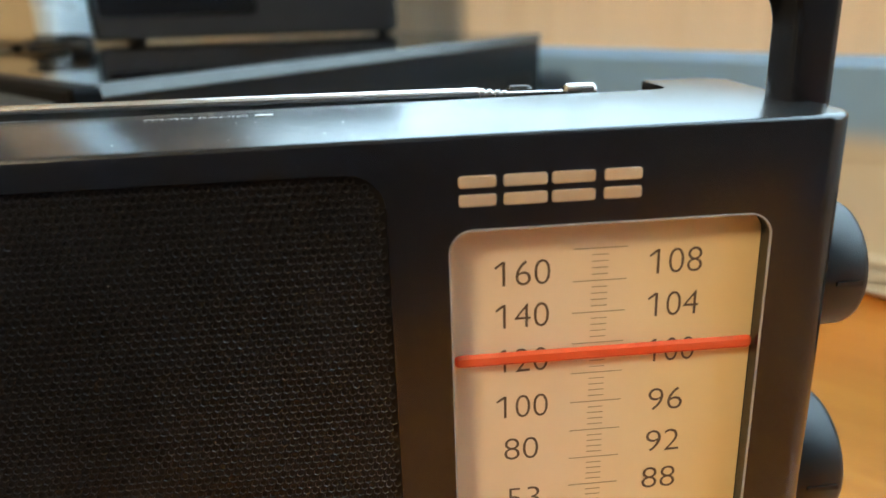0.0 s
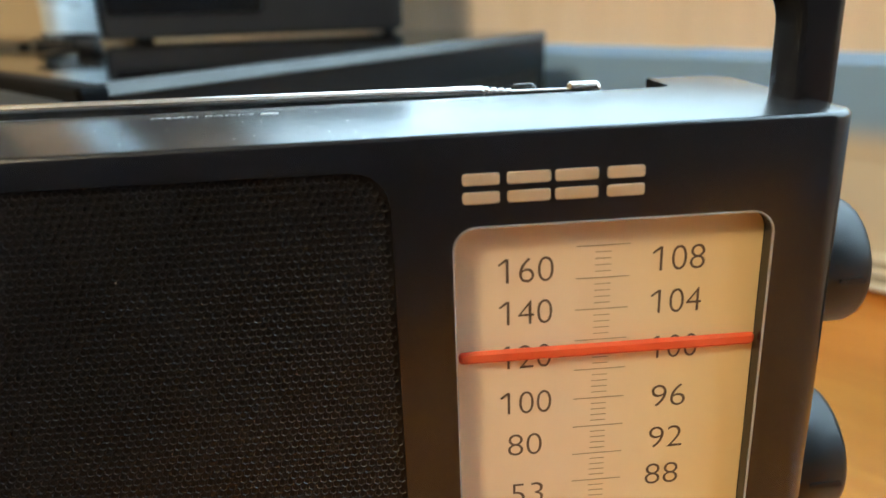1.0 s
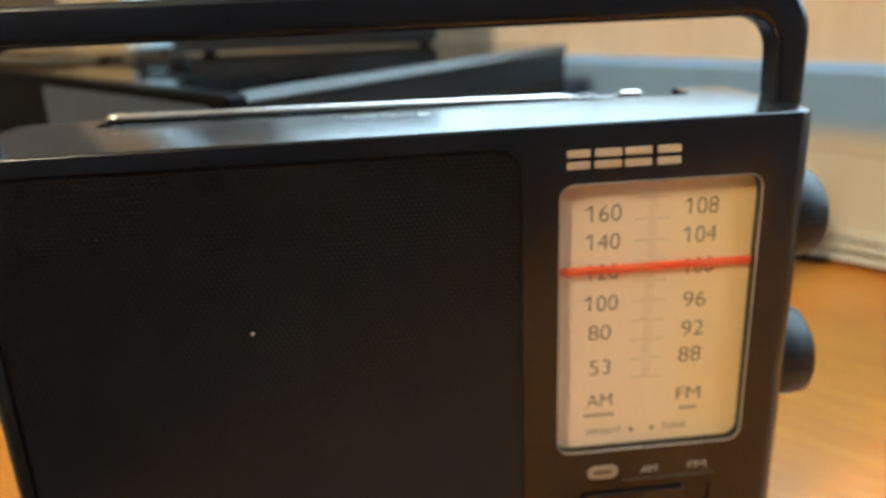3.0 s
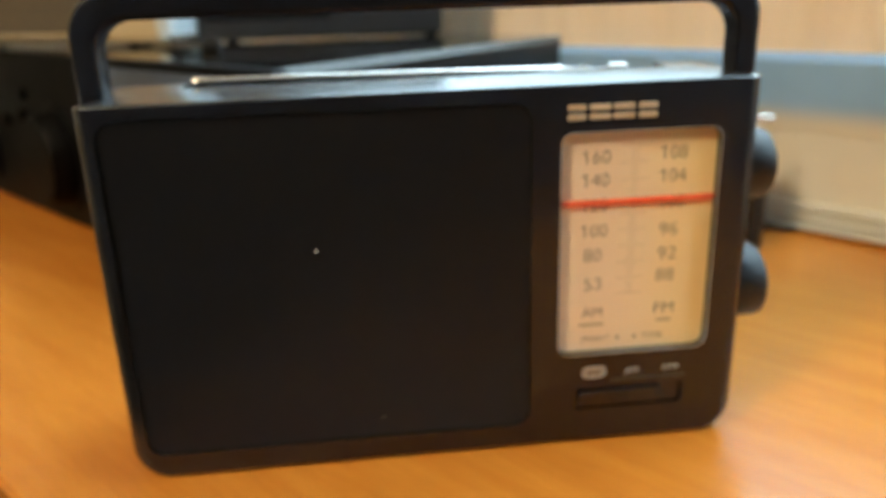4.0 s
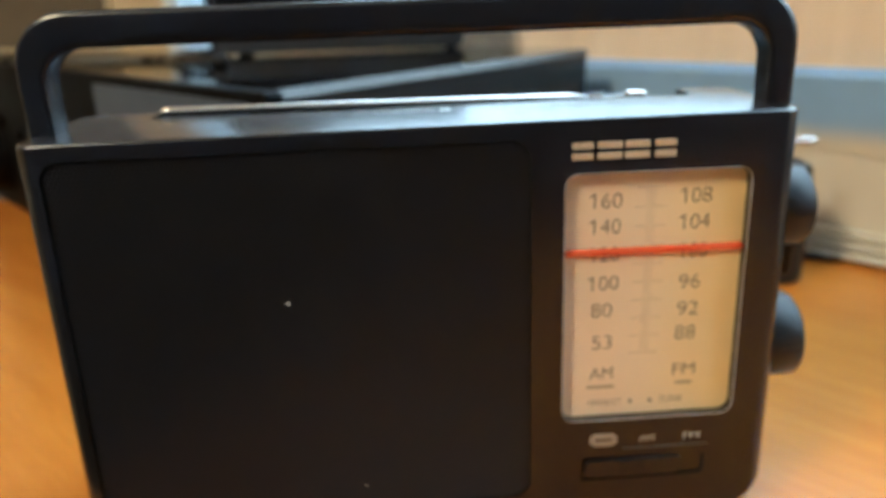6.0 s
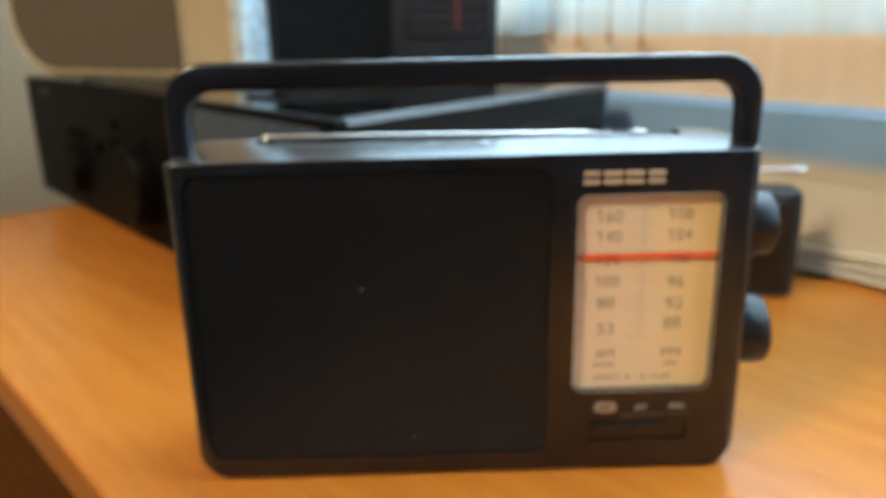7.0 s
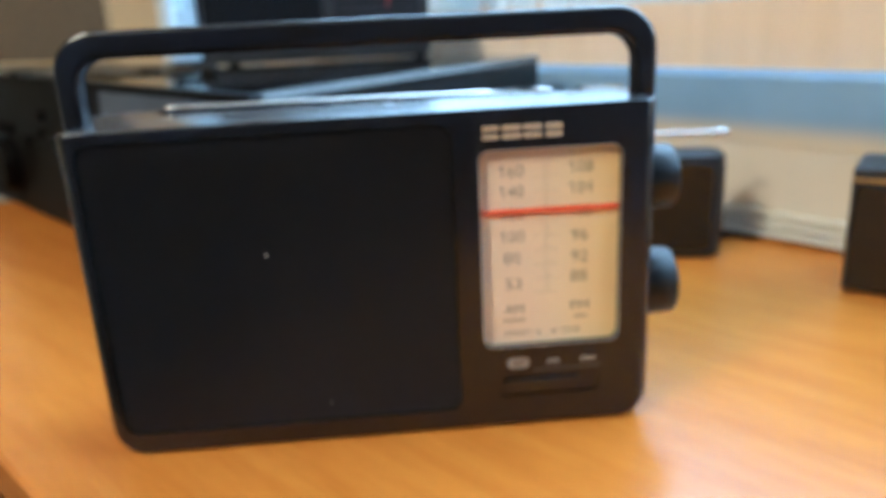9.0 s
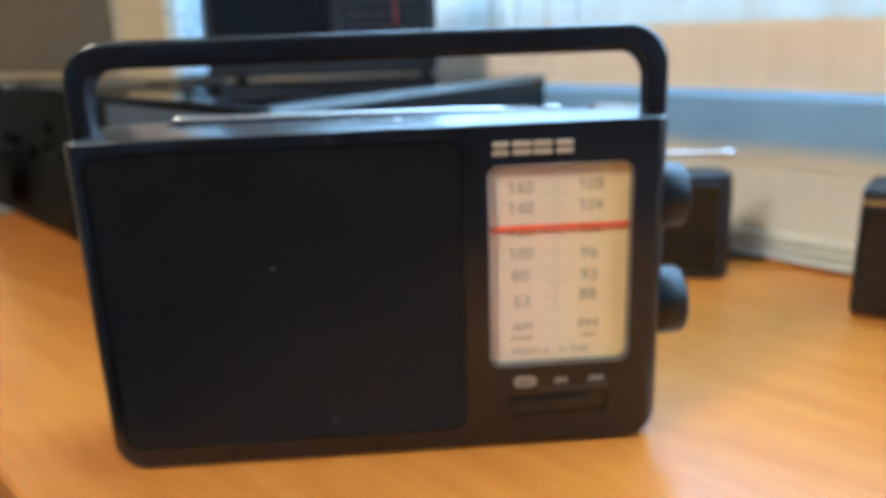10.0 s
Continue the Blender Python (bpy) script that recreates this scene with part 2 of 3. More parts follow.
def plate_y(x0, x1, z0, z1, y0, y1, r=0.001, bevel=0.0003, n=6):
    """Plate facing -y, rounded in the xz plane; y0 is its front."""
    s = []
    for y, i in ((y0, bevel), (y0 + bevel, 0), (y1, 0)):
        s.append([(x, y, z) for x, z in ring(x0 + i, x1 - i, z0 + i, z1 - i, r, n)])
    return loft(bmesh.new(), s)


def turned(profile, n=40, axis="x"):
    """A turned solid: (along, radius) pairs about an axis."""
    s = []
    for h, r in profile:
        row = []
        for i in range(n):
            a = 2 * math.pi * i / n
            c, d = r * math.cos(a), r * math.sin(a)
            row.append({"x": (h, c, d), "y": (d, h, c), "z": (c, d, h)}[axis])
        s.append(row)
    return loft(bmesh.new(), s)


def shell(x0, x1, y0, y1, z0, z1, r_plan, r_low, r_low_y, r_top, n=8, steps=8, r_right=None):
    """Case: rounded in plan, low corners rounded in the front view, small top edge."""
    s = []
    zs = [z0 + r_low * (1 - math.cos(math.pi / 2 * i / steps)) for i in range(steps + 1)]
    zs += [z1 - r_top * (1 - math.sin(math.pi / 2 * i / 4)) for i in range(5)]
    for z in zs:
        def inset(r, h):
            return r - math.sqrt(max(r * r - max(r - h, 0) ** 2, 0)) if h < r else 0
        ix = inset(r_low, z - z0) + inset(r_top, z1 - z)
        ir = inset(r_right or r_low, z - z0) + inset(r_top, z1 - z)
        iy = inset(r_low_y, z - z0) + inset(r_top, z1 - z)
        s.append([(x, y, z) for x, y in ring(x0 + ix, x1 - ir, y0 + iy, y1 - iy, r_plan, n)])
    return loft(bmesh.new(), s)


def tube(points, radius, n=10, smooth_steps=8):
    """A bent rod through points (Catmull-Rom)."""
    p = [Vector(q) for q in points]
    p = [2 * p[0] - p[1]] + p + [2 * p[-1] - p[-2]]
    line = []
    for i in range(1, len(p) - 2):
        for k in range(smooth_steps):
            t = k / smooth_steps
            a, b, c, d = p[i - 1], p[i], p[i + 1], p[i + 2]
            line.append(0.5 * (2 * b + (c - a) * t + (2 * a - 5 * b + 4 * c - d) * t * t + (3 * b - a - 3 * c + d) * t ** 3))
    line.append(p[-2])
    s = []
    side = Vector((0, 0, 1))
    for i, q in enumerate(line):
        d = (line[min(i + 1, len(line) - 1)] - line[max(i - 1, 0)]).normalized()
        e = d.cross(side)
        e = e.normalized() if e.length > 1e-4 else Vector((1, 0, 0))
        f = e.cross(d)
        s.append([tuple(q + radius * (math.cos(2 * math.pi * k / n) * e + math.sin(2 * math.pi * k / n) * f)) for k in range(n)])
    return loft(bmesh.new(), s)


def carve(bm, cutters):
    """The solid less the cutters, as a mesh."""
    bmesh.ops.recalc_face_normals(bm, faces=bm.faces)
    me = bpy.data.meshes.new("solid")
    bm.to_mesh(me)
    bm.free()
    ob = new("solid", me)
    gone = [ob]
    for c in cutters:
        bmesh.ops.recalc_face_normals(c, faces=c.faces)
        cm = bpy.data.meshes.new("cutter")
        c.to_mesh(cm)
        c.free()
        co = new("cutter", cm)
        gone.append(co)
        mod = ob.modifiers.new("cut", "BOOLEAN")
        mod.operation, mod.object, mod.solver = "DIFFERENCE", co, "EXACT"
    dg = bpy.context.evaluated_depsgraph_get()
    dg.update()
    out = bpy.data.meshes.new_from_object(ob.evaluated_get(dg))
    for o in gone:
        bpy.data.objects.remove(o)
    return out


def lettering(text, x0, x1, z0, z1, thin=0.0):
    """Built-in lettering as a flat mesh in the xz plane, fitted to a box."""
    cu = bpy.data.curves.new("letters", "FONT")
    cu.body, cu.offset, cu.resolution_u = text, thin, 6
    ob = new("letters", cu)
    dg = bpy.context.evaluated_depsgraph_get()
    dg.update()
    me = bpy.data.meshes.new_from_object(ob.evaluated_get(dg))
    bpy.data.objects.remove(ob)
    xs, ys = [v.co.x for v in me.vertices], [v.co.y for v in me.vertices]
    for v in me.vertices:
        v.co = ((v.co.x - min(xs)) / (max(xs) - min(xs)) * (x1 - x0) + x0, 0, (v.co.y - min(ys)) / (max(ys) - min(ys)) * (z1 - z0) + z0)
    return me


# ---- the setting ----
DESK_O, DESK_A = Vector((-0.1000, 0.0556, 0)), -48.4           # a point on the desk's front edge; its x runs along that edge
desk_m = Matrix.Translation(DESK_O) @ Matrix.Rotation(radians(DESK_A), 4, "Z")
desk = thing("desk", desk_m, "orange-brown wooden desk with a plain straight front edge", "desk")
bm = slab_z(-0.56, 1.25, 0.0, 0.66, -0.030, 0.0, 0.003, 0.0022)
part("desk_top", bm, wood, desk, "glossy orange wood-grain top")
for x in (-0.53, 1.21):
    part("side_panel", slab_z(x - 0.012, x + 0.012, 0.03, 0.55, -0.75, -0.0305, 0.002, 0.001), wood_edge, desk)
part("back_panel", slab_z(-0.515, 1.195, 0.40, 0.416, -0.55, -0.0305, 0.001, 0.0005), wood_edge, desk)

wall_m = Matrix.Translation(WALL_P) @ Matrix.Rotation(radians(WALL_A - 180), 4, "Z")   # local x along the wall to the right, y into the wall
WX0, WX1 = -0.80, 1.15                                       # window's ends along the wall


def box(bm, x0, x1, y0, y1, z0, z1):
    loft(bm, [[(x0, y0, z), (x1, y0, z), (x1, y1, z), (x0, y1, z)] for z in (z0, z1)])


bm = bmesh.new()
box(bm, -2.2, 2.0, 0.0, 0.30, -0.75, 0.088)
box(bm, -2.2, 2.0, 0.012, 0.30, 0.0885, 0.1365)
box(bm, WX0 + 0.0005, WX1 - 0.0005, 0.06, 0.30, 0.1370, 0.27)
box(bm, -2.2, WX0, 0.06, 0.30, 0.1375, 1.9)
box(bm, WX1, 2.0, 0.06, 0.30, 0.1375, 1.9)
box(bm, WX0 + 0.0005, WX1 - 0.0005, 0.06, 0.30, 1.45, 1.9)
structure("wall_north", bm, low_paint, "pale cream painted wall below a curtained window", "wall", wall_m)
bm = bmesh.new()
loft(bm, [[(x, y, z) for y, z in ((-0.0006, 0.076), (-0.0022, 0.084), (-0.0045, 0.094), (-0.0055, 0.104), (-0.0055, 0.131), (-0.002, 0.137), (0.0100, 0.137), (0.0100, 0.0885), (-0.0003, 0.0884), (-0.0003, 0.0765))] for x in (-2.1, 1.95)])
structure("trim_sill", bm, blue_strip, "blue-grey painted sill strip along the wall", "sill", wall_m, 30)
for k, (z0, z1, d) in enumerate(((0.001, 0.008, 0.016), (0.0085, 0.015, 0.012), (0.0155, 0.022, 0.008))):
    bm = bmesh.new()
    prof = [(-d * math.sin(math.pi * i / 8) ** 0.6 - 0.0005, z0 + (z1 - z0) * i / 8) for i in range(9)]
    loft(bm, [[(x, y, z) for y, z in prof] for x in (-2.1, 1.95)])
    structure("baseboard_%d" % (k + 1), bm, low_paint, "cream ribbed moulding along the foot of the wall", "moulding", wall_m, 40)


def curtain(bm, x0, x1, z0, z1, depth, y, pitch, nz=6, flare=0.0):
    n = int((x1 - x0) / pitch * 14)
    rows = []
    for j in range(nz + 1):
        z = z0 + (z1 - z0) * j / nz
        row = []
        for i in range(n + 1):
            x = x0 + (x1 - x0) * i / n
            ph = 2 * math.pi * x / pitch + 1.6 * noise.noise((x * 9, 0, 3.1))
            amp = depth * (0.7 + 0.6 * noise.noise((x * 14, 1.3, z * 0.8)))
            dz = flare * (noise.noise((x * 30, 4.0, 0)) + 0.6 * noise.noise((x * 90, 8.0, 0))) if j == nz else 0
            row.append(bm.verts.new((x, y + amp * math.sin(ph) + 0.4 * amp * math.sin(2.3 * ph + z * 2), z + dz)))
        rows.append(row)
    for a, b in zip(rows, rows[1:]):
        for i in range(n):
            bm.faces.new((a[i], a[i + 1], b[i + 1], b[i]))


drape = thing("curtain", wall_m, "white sheer curtain with a warm cream hem, backlit by the window", "curtain")
bm = bmesh.new()
curtain(bm, WX0 - 0.05, WX1 + 0.05, 0.165, 1.50, 0.0055, 0.034, 0.075, 10)
part("sheer_cloth", bm, sheer, drape, "thin white backlit cloth", 180)
bm = bmesh.new()
curtain(bm, WX0 - 0.05, WX1 + 0.05, 0.1345, 0.1920, 0.0022, 0.014, 0.055, 4, 0.0015)
part("hem", bm, hem_cloth, drape, "warm cream hem band", 180)

for x, z in ((-0.335, 0.196), (-0.296, 0.192), (-0.256, 0.195), (-0.216, 0.190)):
    cord = part("pull_cord", tube([(x, 0.004, z), (x - 0.002, 0.006, z + 0.08), (x - 0.003, 0.006, z + 0.35), (x, 0.010, 1.3)], 0.0009, 6, 4), cord_grey, drape, "thin grey hanging cord")
    part("tassel", turned([(-0.012, 0.0022), (-0.009, 0.0030), (0.0, 0.0022), (0.004, 0.0012)], 12, "z"), tassel_orange, cord, "small orange tassel", m=Matrix.Translation((x, 0.004, z)))

bm = bmesh.new()
box(bm, -2.4, 2.4, 0.9, 0.92, -0.2, 2.4)
structure("backdrop", bm, glow, "bright overcast daylight outside the window", "daylight", wall_m)

# the rest of the room
LEFT_P = Vector((-0.357 - 0.28, 0.571 + 0.28, 0))
left_m = Matrix.Translation(LEFT_P) @ Matrix.Rotation(radians(45), 4, "Z")     # local x to the far corner, y outwards to the left
bm = bmesh.new()
box(bm, -3.2, 0.75, 0.0, 0.12, -0.75, 1.9)
structure("wall_west", bm, side_paint, "dull warm beige painted side wall", "wall", left_m)
far = desk_m
# south and east walls are unseen; their blue-grey feeds the black front's reflections
bm = bmesh.new()
box(bm, -1.0, 3.2, -2.72, -2.60, -0.75, 1.9)
structure("wall_south", bm, wall_bluish, "unseen wall across the room, coloured with the window's bluish light", "wall", far)
bm = bmesh.new()
box(bm, 2.6, 2.72, -2.6, 0.72, -0.75, 1.9)
structure("wall_east", bm, wall_bluish, "unseen side wall, coloured with the window's bluish light", "wall", far)
bm = bmesh.new()
box(bm, -1.3, 2.75, -2.75, 1.4, -0.80, -0.751)
structure("floor", bm, floor_mat, "dark brown floor under the desk", "floor", far)
bm = bmesh.new()
box(bm, -1.3, 2.75, -2.75, 1.4, 1.901, 1.96)
structure("ceiling", bm, ceiling_paint, "plain pale ceiling", "ceiling", far)


# ---- the portable radio ----
X0, X1, DEPTH, TOP = -0.0006, 0.2549, 0.066, 0.1541


def portable_radio():
    radio = thing("portable_radio", pose(0, 0, 0), "black plastic portable radio with a yellow tuning dial", "radio")
    case = shell(X0, X1, 0.0, DEPTH, 0.0004, TOP, 0.006, 0.013, 0.0022, 0.0011)
    for v in case.verts:                       # ends flare towards the middle of the depth; the top's end is a trace lower
        f = min(v.co.y / 0.020, 1.0)
        f = f * f * (3 - 2 * f) if v.co.y < 0.045 else 1.0 - ((v.co.y - 0.045) / 0.021) ** 2
        if v.co.z > 0.15:
            v.co.z += 0.0005 * v.co.y / DEPTH - 0.0011 * (1 - v.co.x / X1)
        v.co.x += 0.0036 * f * (1 if v.co.x > 0.127 else -1)
    cut = [
        plate_y(0.1758, 0.2392, 0.0425, 0.1355, -0.02, 0.0034, 0.0045, 0.0),
        plate_y(0.0063, 0.1642, 0.0113, 0.1475, -0.02, 0.0020, 0.0072, 0.0),
        plate_y(0.1830, 0.2305, 0.0165, 0.0262, -0.02, 0.0012, 0.0022, 0.0),
        slab_z(0.028, 0.2355, 0.0465, 0.09, 0.1478, 0.2, 0.004, 0.0, 4),
    ]
    me = carve(case, cut)
    part("case", dress(me, black, 30), black, radio, "matt black plastic case")
    for x in (0.03, 0.20):
        part("foot", slab_z(x, x + 0.022, 0.012, 0.052, 0.0, 0.0015, 0.004, 0.0003), cable_black, radio)

    # perforated speaker grille: hexagonal cells with real holes
    px, pz = 0.00173, 0.0015
    gx0, gx1, gz0, gz1, rr = 0.0065, 0.1640, 0.0115, 0.1473, 0.0070
    verts, faces = [], []
    row = 0
    z = gz1 - 0.0009
    R, r_in = px / math.sqrt(3), 0.00062
    while z > gz0 + 0.0006:
        x = gx0 + 0.0009 + (px / 2 if row % 2 else 0)
        while x < gx1 - 0.0006:
            dx, dz = max(gx0 + rr - x, x - gx1 + rr, 0), max(gz0 + rr - z, z - gz1 + rr, 0)
            if dx * dx + dz * dz < (rr - 0.0007) ** 2:
                k = len(verts)
                for rad, y in ((R, 0.0006), (r_in * 1.25, 0.0006), (r_in * 1.1, 0.00072), (r_in, 0.00085)):
                    for i in range(6):
                        a = math.pi / 6 + i * math.pi / 3
                        verts.append((x + rad * math.cos(a), y, z + rad * math.sin(a)))
                for i in range(6):
                    j = (i + 1) % 6
                    faces.append((k + i, k + j, k + 6 + j, k + 6 + i))
                    faces.append((k + 6 + i, k + 6 + j, k + 12 + j, k + 12 + i))
                    faces.append((k + 12 + i, k + 12 + j, k + 18 + j, k + 18 + i))
                faces.append(tuple(k + 18 + i for i in range(6)))
            x += px
        z -= pz
        row += 1
    me = bpy.data.meshes.new("speaker_grille")
    me.from_pydata(verts, [], faces)
    g = part("speaker_grille", dress(me, grille_black, 0), grille_black, radio, "black perforated speaker grille")
    tagged(g, kind="stuff")

    part("grille_backing", plate_y(0.0064, 0.1641, 0.0114, 0.1474, 0.00092, 0.00195, 0.0071, 0.0), grille_black, radio)

    # tuning dial
    dial = part("tuning_dial", plate_y(0.1759, 0.2391, 0.0426, 0.1354, 0.0031, 0.0033, 0.0044, 0.0), paper, radio, "pale yellow printed tuning scale")
    bm = bmesh.new()
    o, i1 = ring(0.1755, 0.2395, 0.0422, 0.1358, 0.0048, 8), ring(0.1758, 0.2392, 0.0425, 0.1355, 0.0045, 8)
    loops = [[bm.verts.new((x, y, z)) for x, z in s] for s, y in ((o, -0.00005), (o, -0.0004), (i1, -0.0004), (i1, 0.0001))]
    for a, b in zip(loops, loops[1:]):
        for i in range(len(a)):
            bm.faces.new((a[i], a[(i + 1) % len(a)], b[(i + 1) % len(a)], b[i]))
    part("dial_rim", bm, rim_clear, radio, "thin pale rim of the dial window")
    y_ink = Matrix.Translation((0, 0.00300, 0))
    for text, x0, x1, z0 in (("160", 0.1846, 0.1960, 0.1226), ("140", 0.1847, 0.1958, 0.1134), ("120", 0.1847, 0.1957, 0.1034),
                             ("100", 0.1847, 0.1958, 0.0926), ("80", 0.1864, 0.1938, 0.0823), ("53", 0.1870, 0.1942, 0.0697),
                             ("108", 0.2161, 0.2272, 0.1232), ("104", 0.2162, 0.2271, 0.1138), ("100", 0.2165, 0.2270, 0.1034),
                             ("96", 0.2177, 0.2252, 0.0917), ("92", 0.2177, 0.2252, 0.0814), ("88", 0.2173, 0.2248, 0.0720)):
        one = text[0] == "1"
        me = lettering(text, x0 + (0.0017 if one else 0), x1, z0, z0 + 0.0053, -0.013)
        if one:                                # the one has a slanting flag
            bf = bmesh.new()
            bf.from_mesh(me)
            xs = x0 + 0.0017
            bf.faces.new([bf.verts.new(p) for p in ((xs, 0, z0 + 0.0053), (x0 + 0.0001, 0, z0 + 0.0041), (x0 + 0.0003, 0, z0 + 0.0037), (xs + 0.0001, 0, z0 + 0.0047))])
            bf.to_mesh(me)
            bf.free()
        part("numeral", dress(me, ink, 0), ink, dial, m=y_ink)
    for text, x0, x1, z0, z1 in (("AM", 0.1864, 0.1950, 0.0577, 0.0622), ("FM", 0.2174, 0.2257, 0.0577, 0.0622),
                                 ("OPR/BATT", 0.1861, 0.1986, 0.0466, 0.0490), ("TUNE", 0.2126, 0.2216, 0.0466, 0.0490)):
        part("word", dress(lettering(text, x0, x1, z0, z1, -0.006), ink, 0), ink, dial, m=y_ink)
    for x0, x1 in ((0.1854, 0.1958), (0.2186, 0.2249)):
        part("unit_mark", plate_y(x0, x1, 0.0538, 0.0550, -0.00001, 0.00008, 0.0003, 0.0), ink_soft, dial, m=y_ink)
    for x in (0.2020, 0.2094):
        part("indicator_dot", turned([(-0.0003, 0.0004), (-0.0002, 0.0007), (0.0002, 0.0007)], 16, "y"), ink, dial, m=Matrix.Translation((x, 0.003, 0.0478)))
    long_tick = finish(plate_y(-0.0055, 0.0055, -0.00009, 0.00009, -0.00001, 0.00008, 0.00004, 0.0, 1), "long_tick", ink_soft, 0)
    short_tick = finish(plate_y(-0.00165, 0.00165, -0.00008, 0.00008, -0.00001, 0.00008, 0.00004, 0.0, 1), "tick", ink_soft, 0)
    for k in range(46):
        z = 0.1295 - 0.00688 * k / 5
        part("long_tick" if k % 5 == 0 else "tick", long_tick if k % 5 == 0 else short_tick, ink_soft, dial, m=Matrix.Translation((0.2061, 0.003, z)))
    part("needle", plate_y(0.1762, 0.2388, 0.1058, 0.1085, 0.0014, 0.0022, 0.0010, 0.0006, 5), needle_red, radio, "orange-red tuning needle",
         m=pose(0, 0, 0))

    # maker's mark: four plain pairs of bars
    for x0, x1 in ((0.1777, 0.1848), (0.1862, 0.1945), (0.1954, 0.2037), (0.2054, 0.2127)):
        for z0, z1 in ((0.1403, 0.1426), (0.1439, 0.1462)):
            part("mark_bar", plate_y(x0, x1, z0, z1, -0.0003, 0.0005, 0.0006, 0.0001, 4), gold, radio, "pale gold raised bar")

    # band switch
    pill = part("switch_pill", plate_y(0.1863, 0.1969, 0.0311, 0.0363, -0.00015, 0.0005, 0.0025, 0.00005, 8), pill_cream, radio, "cream oval switch mark")
    part("pill_print", plate_y(0.1884, 0.1948, 0.0329, 0.0345, -0.00003, 0.0001, 0.0004, 0.0), ink, pill, m=Matrix.Translation((0, -0.00018, 0)))
    for text, x0, x1 in (("AM", 0.2052, 0.2108), ("FM", 0.2219, 0.2281)):
        part("word", dress(lettering(text, x0, x1, 0.0322, 0.0348, -0.006), print_pale, 0), print_pale, radio, m=Matrix.Translation((0, -0.0002, 0)))
    part("switch_line", plate_y(0.1990, 0.2315, 0.02945, 0.0298, -0.0002, 0.0003, 0.0001, 0.0), print_dim, radio)
    slider = part("switch_slider", plate_y(0.1850, 0.2215, 0.0175, 0.0252, -0.0008, 0.0012, 0.0018, 0.0004), black, radio)
    for k in range(5):
        part("rib", plate_y(0.1985 + 0.002 * k, 0.1993 + 0.002 * k, 0.0185, 0.0242, -0.0013, -0.0007, 0.0003, 0.0001, 2), black, slider)

    # carrying handle
    HX0, HX1, HT, w = -0.0026, 0.2595, 0.1930, 0.0098
    ro, ri = 0.0185, 0.0120
    outer, inner = [], []
    for cx, sx in ((HX0 + ro, -1), (HX1 - ro, 1)):
        seg = []
        for i in range(11):
            a = radians(90 * i / 10)
            seg.append((cx + sx * ro * math.cos(a), HT - ro + ro * math.sin(a)))
        outer.append(seg)
    for cx, sx in ((HX0 + w + ri, -1), (HX1 - w - ri, 1)):
        seg = []
        for i in range(11):
            a = radians(90 * i / 10)
            seg.append((cx + sx * ri * math.cos(a), HT - 0.0118 - ri + ri * math.sin(a)))
        inner.append(seg)
    base = TOP - 0.012
    out = [(HX0, base)] + outer[0] + outer[1][::-1] + [(HX1, base)]
    inn = [(HX0 + w, base)] + inner[0] + inner[1][::-1] + [(HX1 - w, base)]
    bm = bmesh.new()
    s = []
    b = 0.0022
    for (ox, oz), (ix, iz) in zip(out, inn):
        d = Vector((ix - ox, 0, iz - oz))
        L = d.length
        d = d / L
        prof = []
        for u, y in ring(0, L, 0.0165, 0.0285, b, 3):
            prof.append((ox + d.x * u, y, oz + d.z * u))
        s.append(prof)
    loft(bm, s)
    part("carrying_handle", bm, black, radio, "black plastic arched carrying handle")

    # telescopic antenna in its slot
    am = pose(0.0345, 0.0545, 0.1550, 0, 0.40, 0)
    antenna = part("antenna", turned([(0.004, 0.0014), (0.0045, 0.0019), (0.1545, 0.0019), (0.1550, 0.0017)]), chrome, radio, "silver telescopic antenna, folded down", m=am)
    for k, r in enumerate((0.0016, 0.0014, 0.0012, 0.0010)):
        z = 0.1540 + 0.0019 * k
        part("section", turned([(z, r - 0.0003), (z + 0.0010, r - 0.0003), (z + 0.0012, r), (z + 0.0022, r), (z + 0.0024, r - 0.0002)], 24), chrome, antenna)
    part("rod", turned([(0.160, 0.0006), (0.178, 0.0006)], 16), chrome, antenna)
    part("tip", turned([(0.1765, 0.0015), (0.1772, 0.0021), (0.1840, 0.0021), (0.1848, 0.0015)], 28), chrome, antenna)
    part("pivot", turned([(-0.0035, 0.0012), (-0.0025, 0.0019), (0.001, 0.0022), (0.0035, 0.0018), (0.0045, 0.0018)], 28), chrome, antenna)
    part("catch", slab_z(0.1975, 0.2040, 0.0575, 0.0615, 0.1470, 0.1553, 0.001, 0.0008), black, radio)

    # knobs on the end
    for z, r, name, long, ky in ((0.1135, 0.0155, "volume_knob", 0.0165, 0.0290), (0.0590, 0.0172, "tuning_knob", 0.0185, 0.0310)):
        prof = [(0.0, r * 0.8), (0.001, r * 0.82), (0.0015, r * 0.97), (0.0025, r), (long - 0.002, r * 0.985), (long - 0.0007, r * 0.95), (long, r * 0.88)]
        solid = turned(prof, 72)
        if name == "tuning_knob":              # its underside is flat
            for v in solid.verts:
                v.co.z = max(v.co.z, -0.80 * r)
        knob = part(name, solid, knob_black, radio, m=Matrix.Translation((X1 + 0.001, ky, z)))
        part("knob_mark", plate_y(0.008, long - 0.0025, -0.0006, 0.0006, -r - 0.0003, -r + 0.001, 0.0003, 0.0), dark_hole, knob)

    # print on the top
    me = lettering("FM/AM RADIO", 0.1125, 0.1350, 0, 0.0024, -0.01)
    part("word", dress(me, print_pale, 0), print_pale, radio, m=pose(0, 0.0360, TOP - 0.0001, -90, 0, 0))
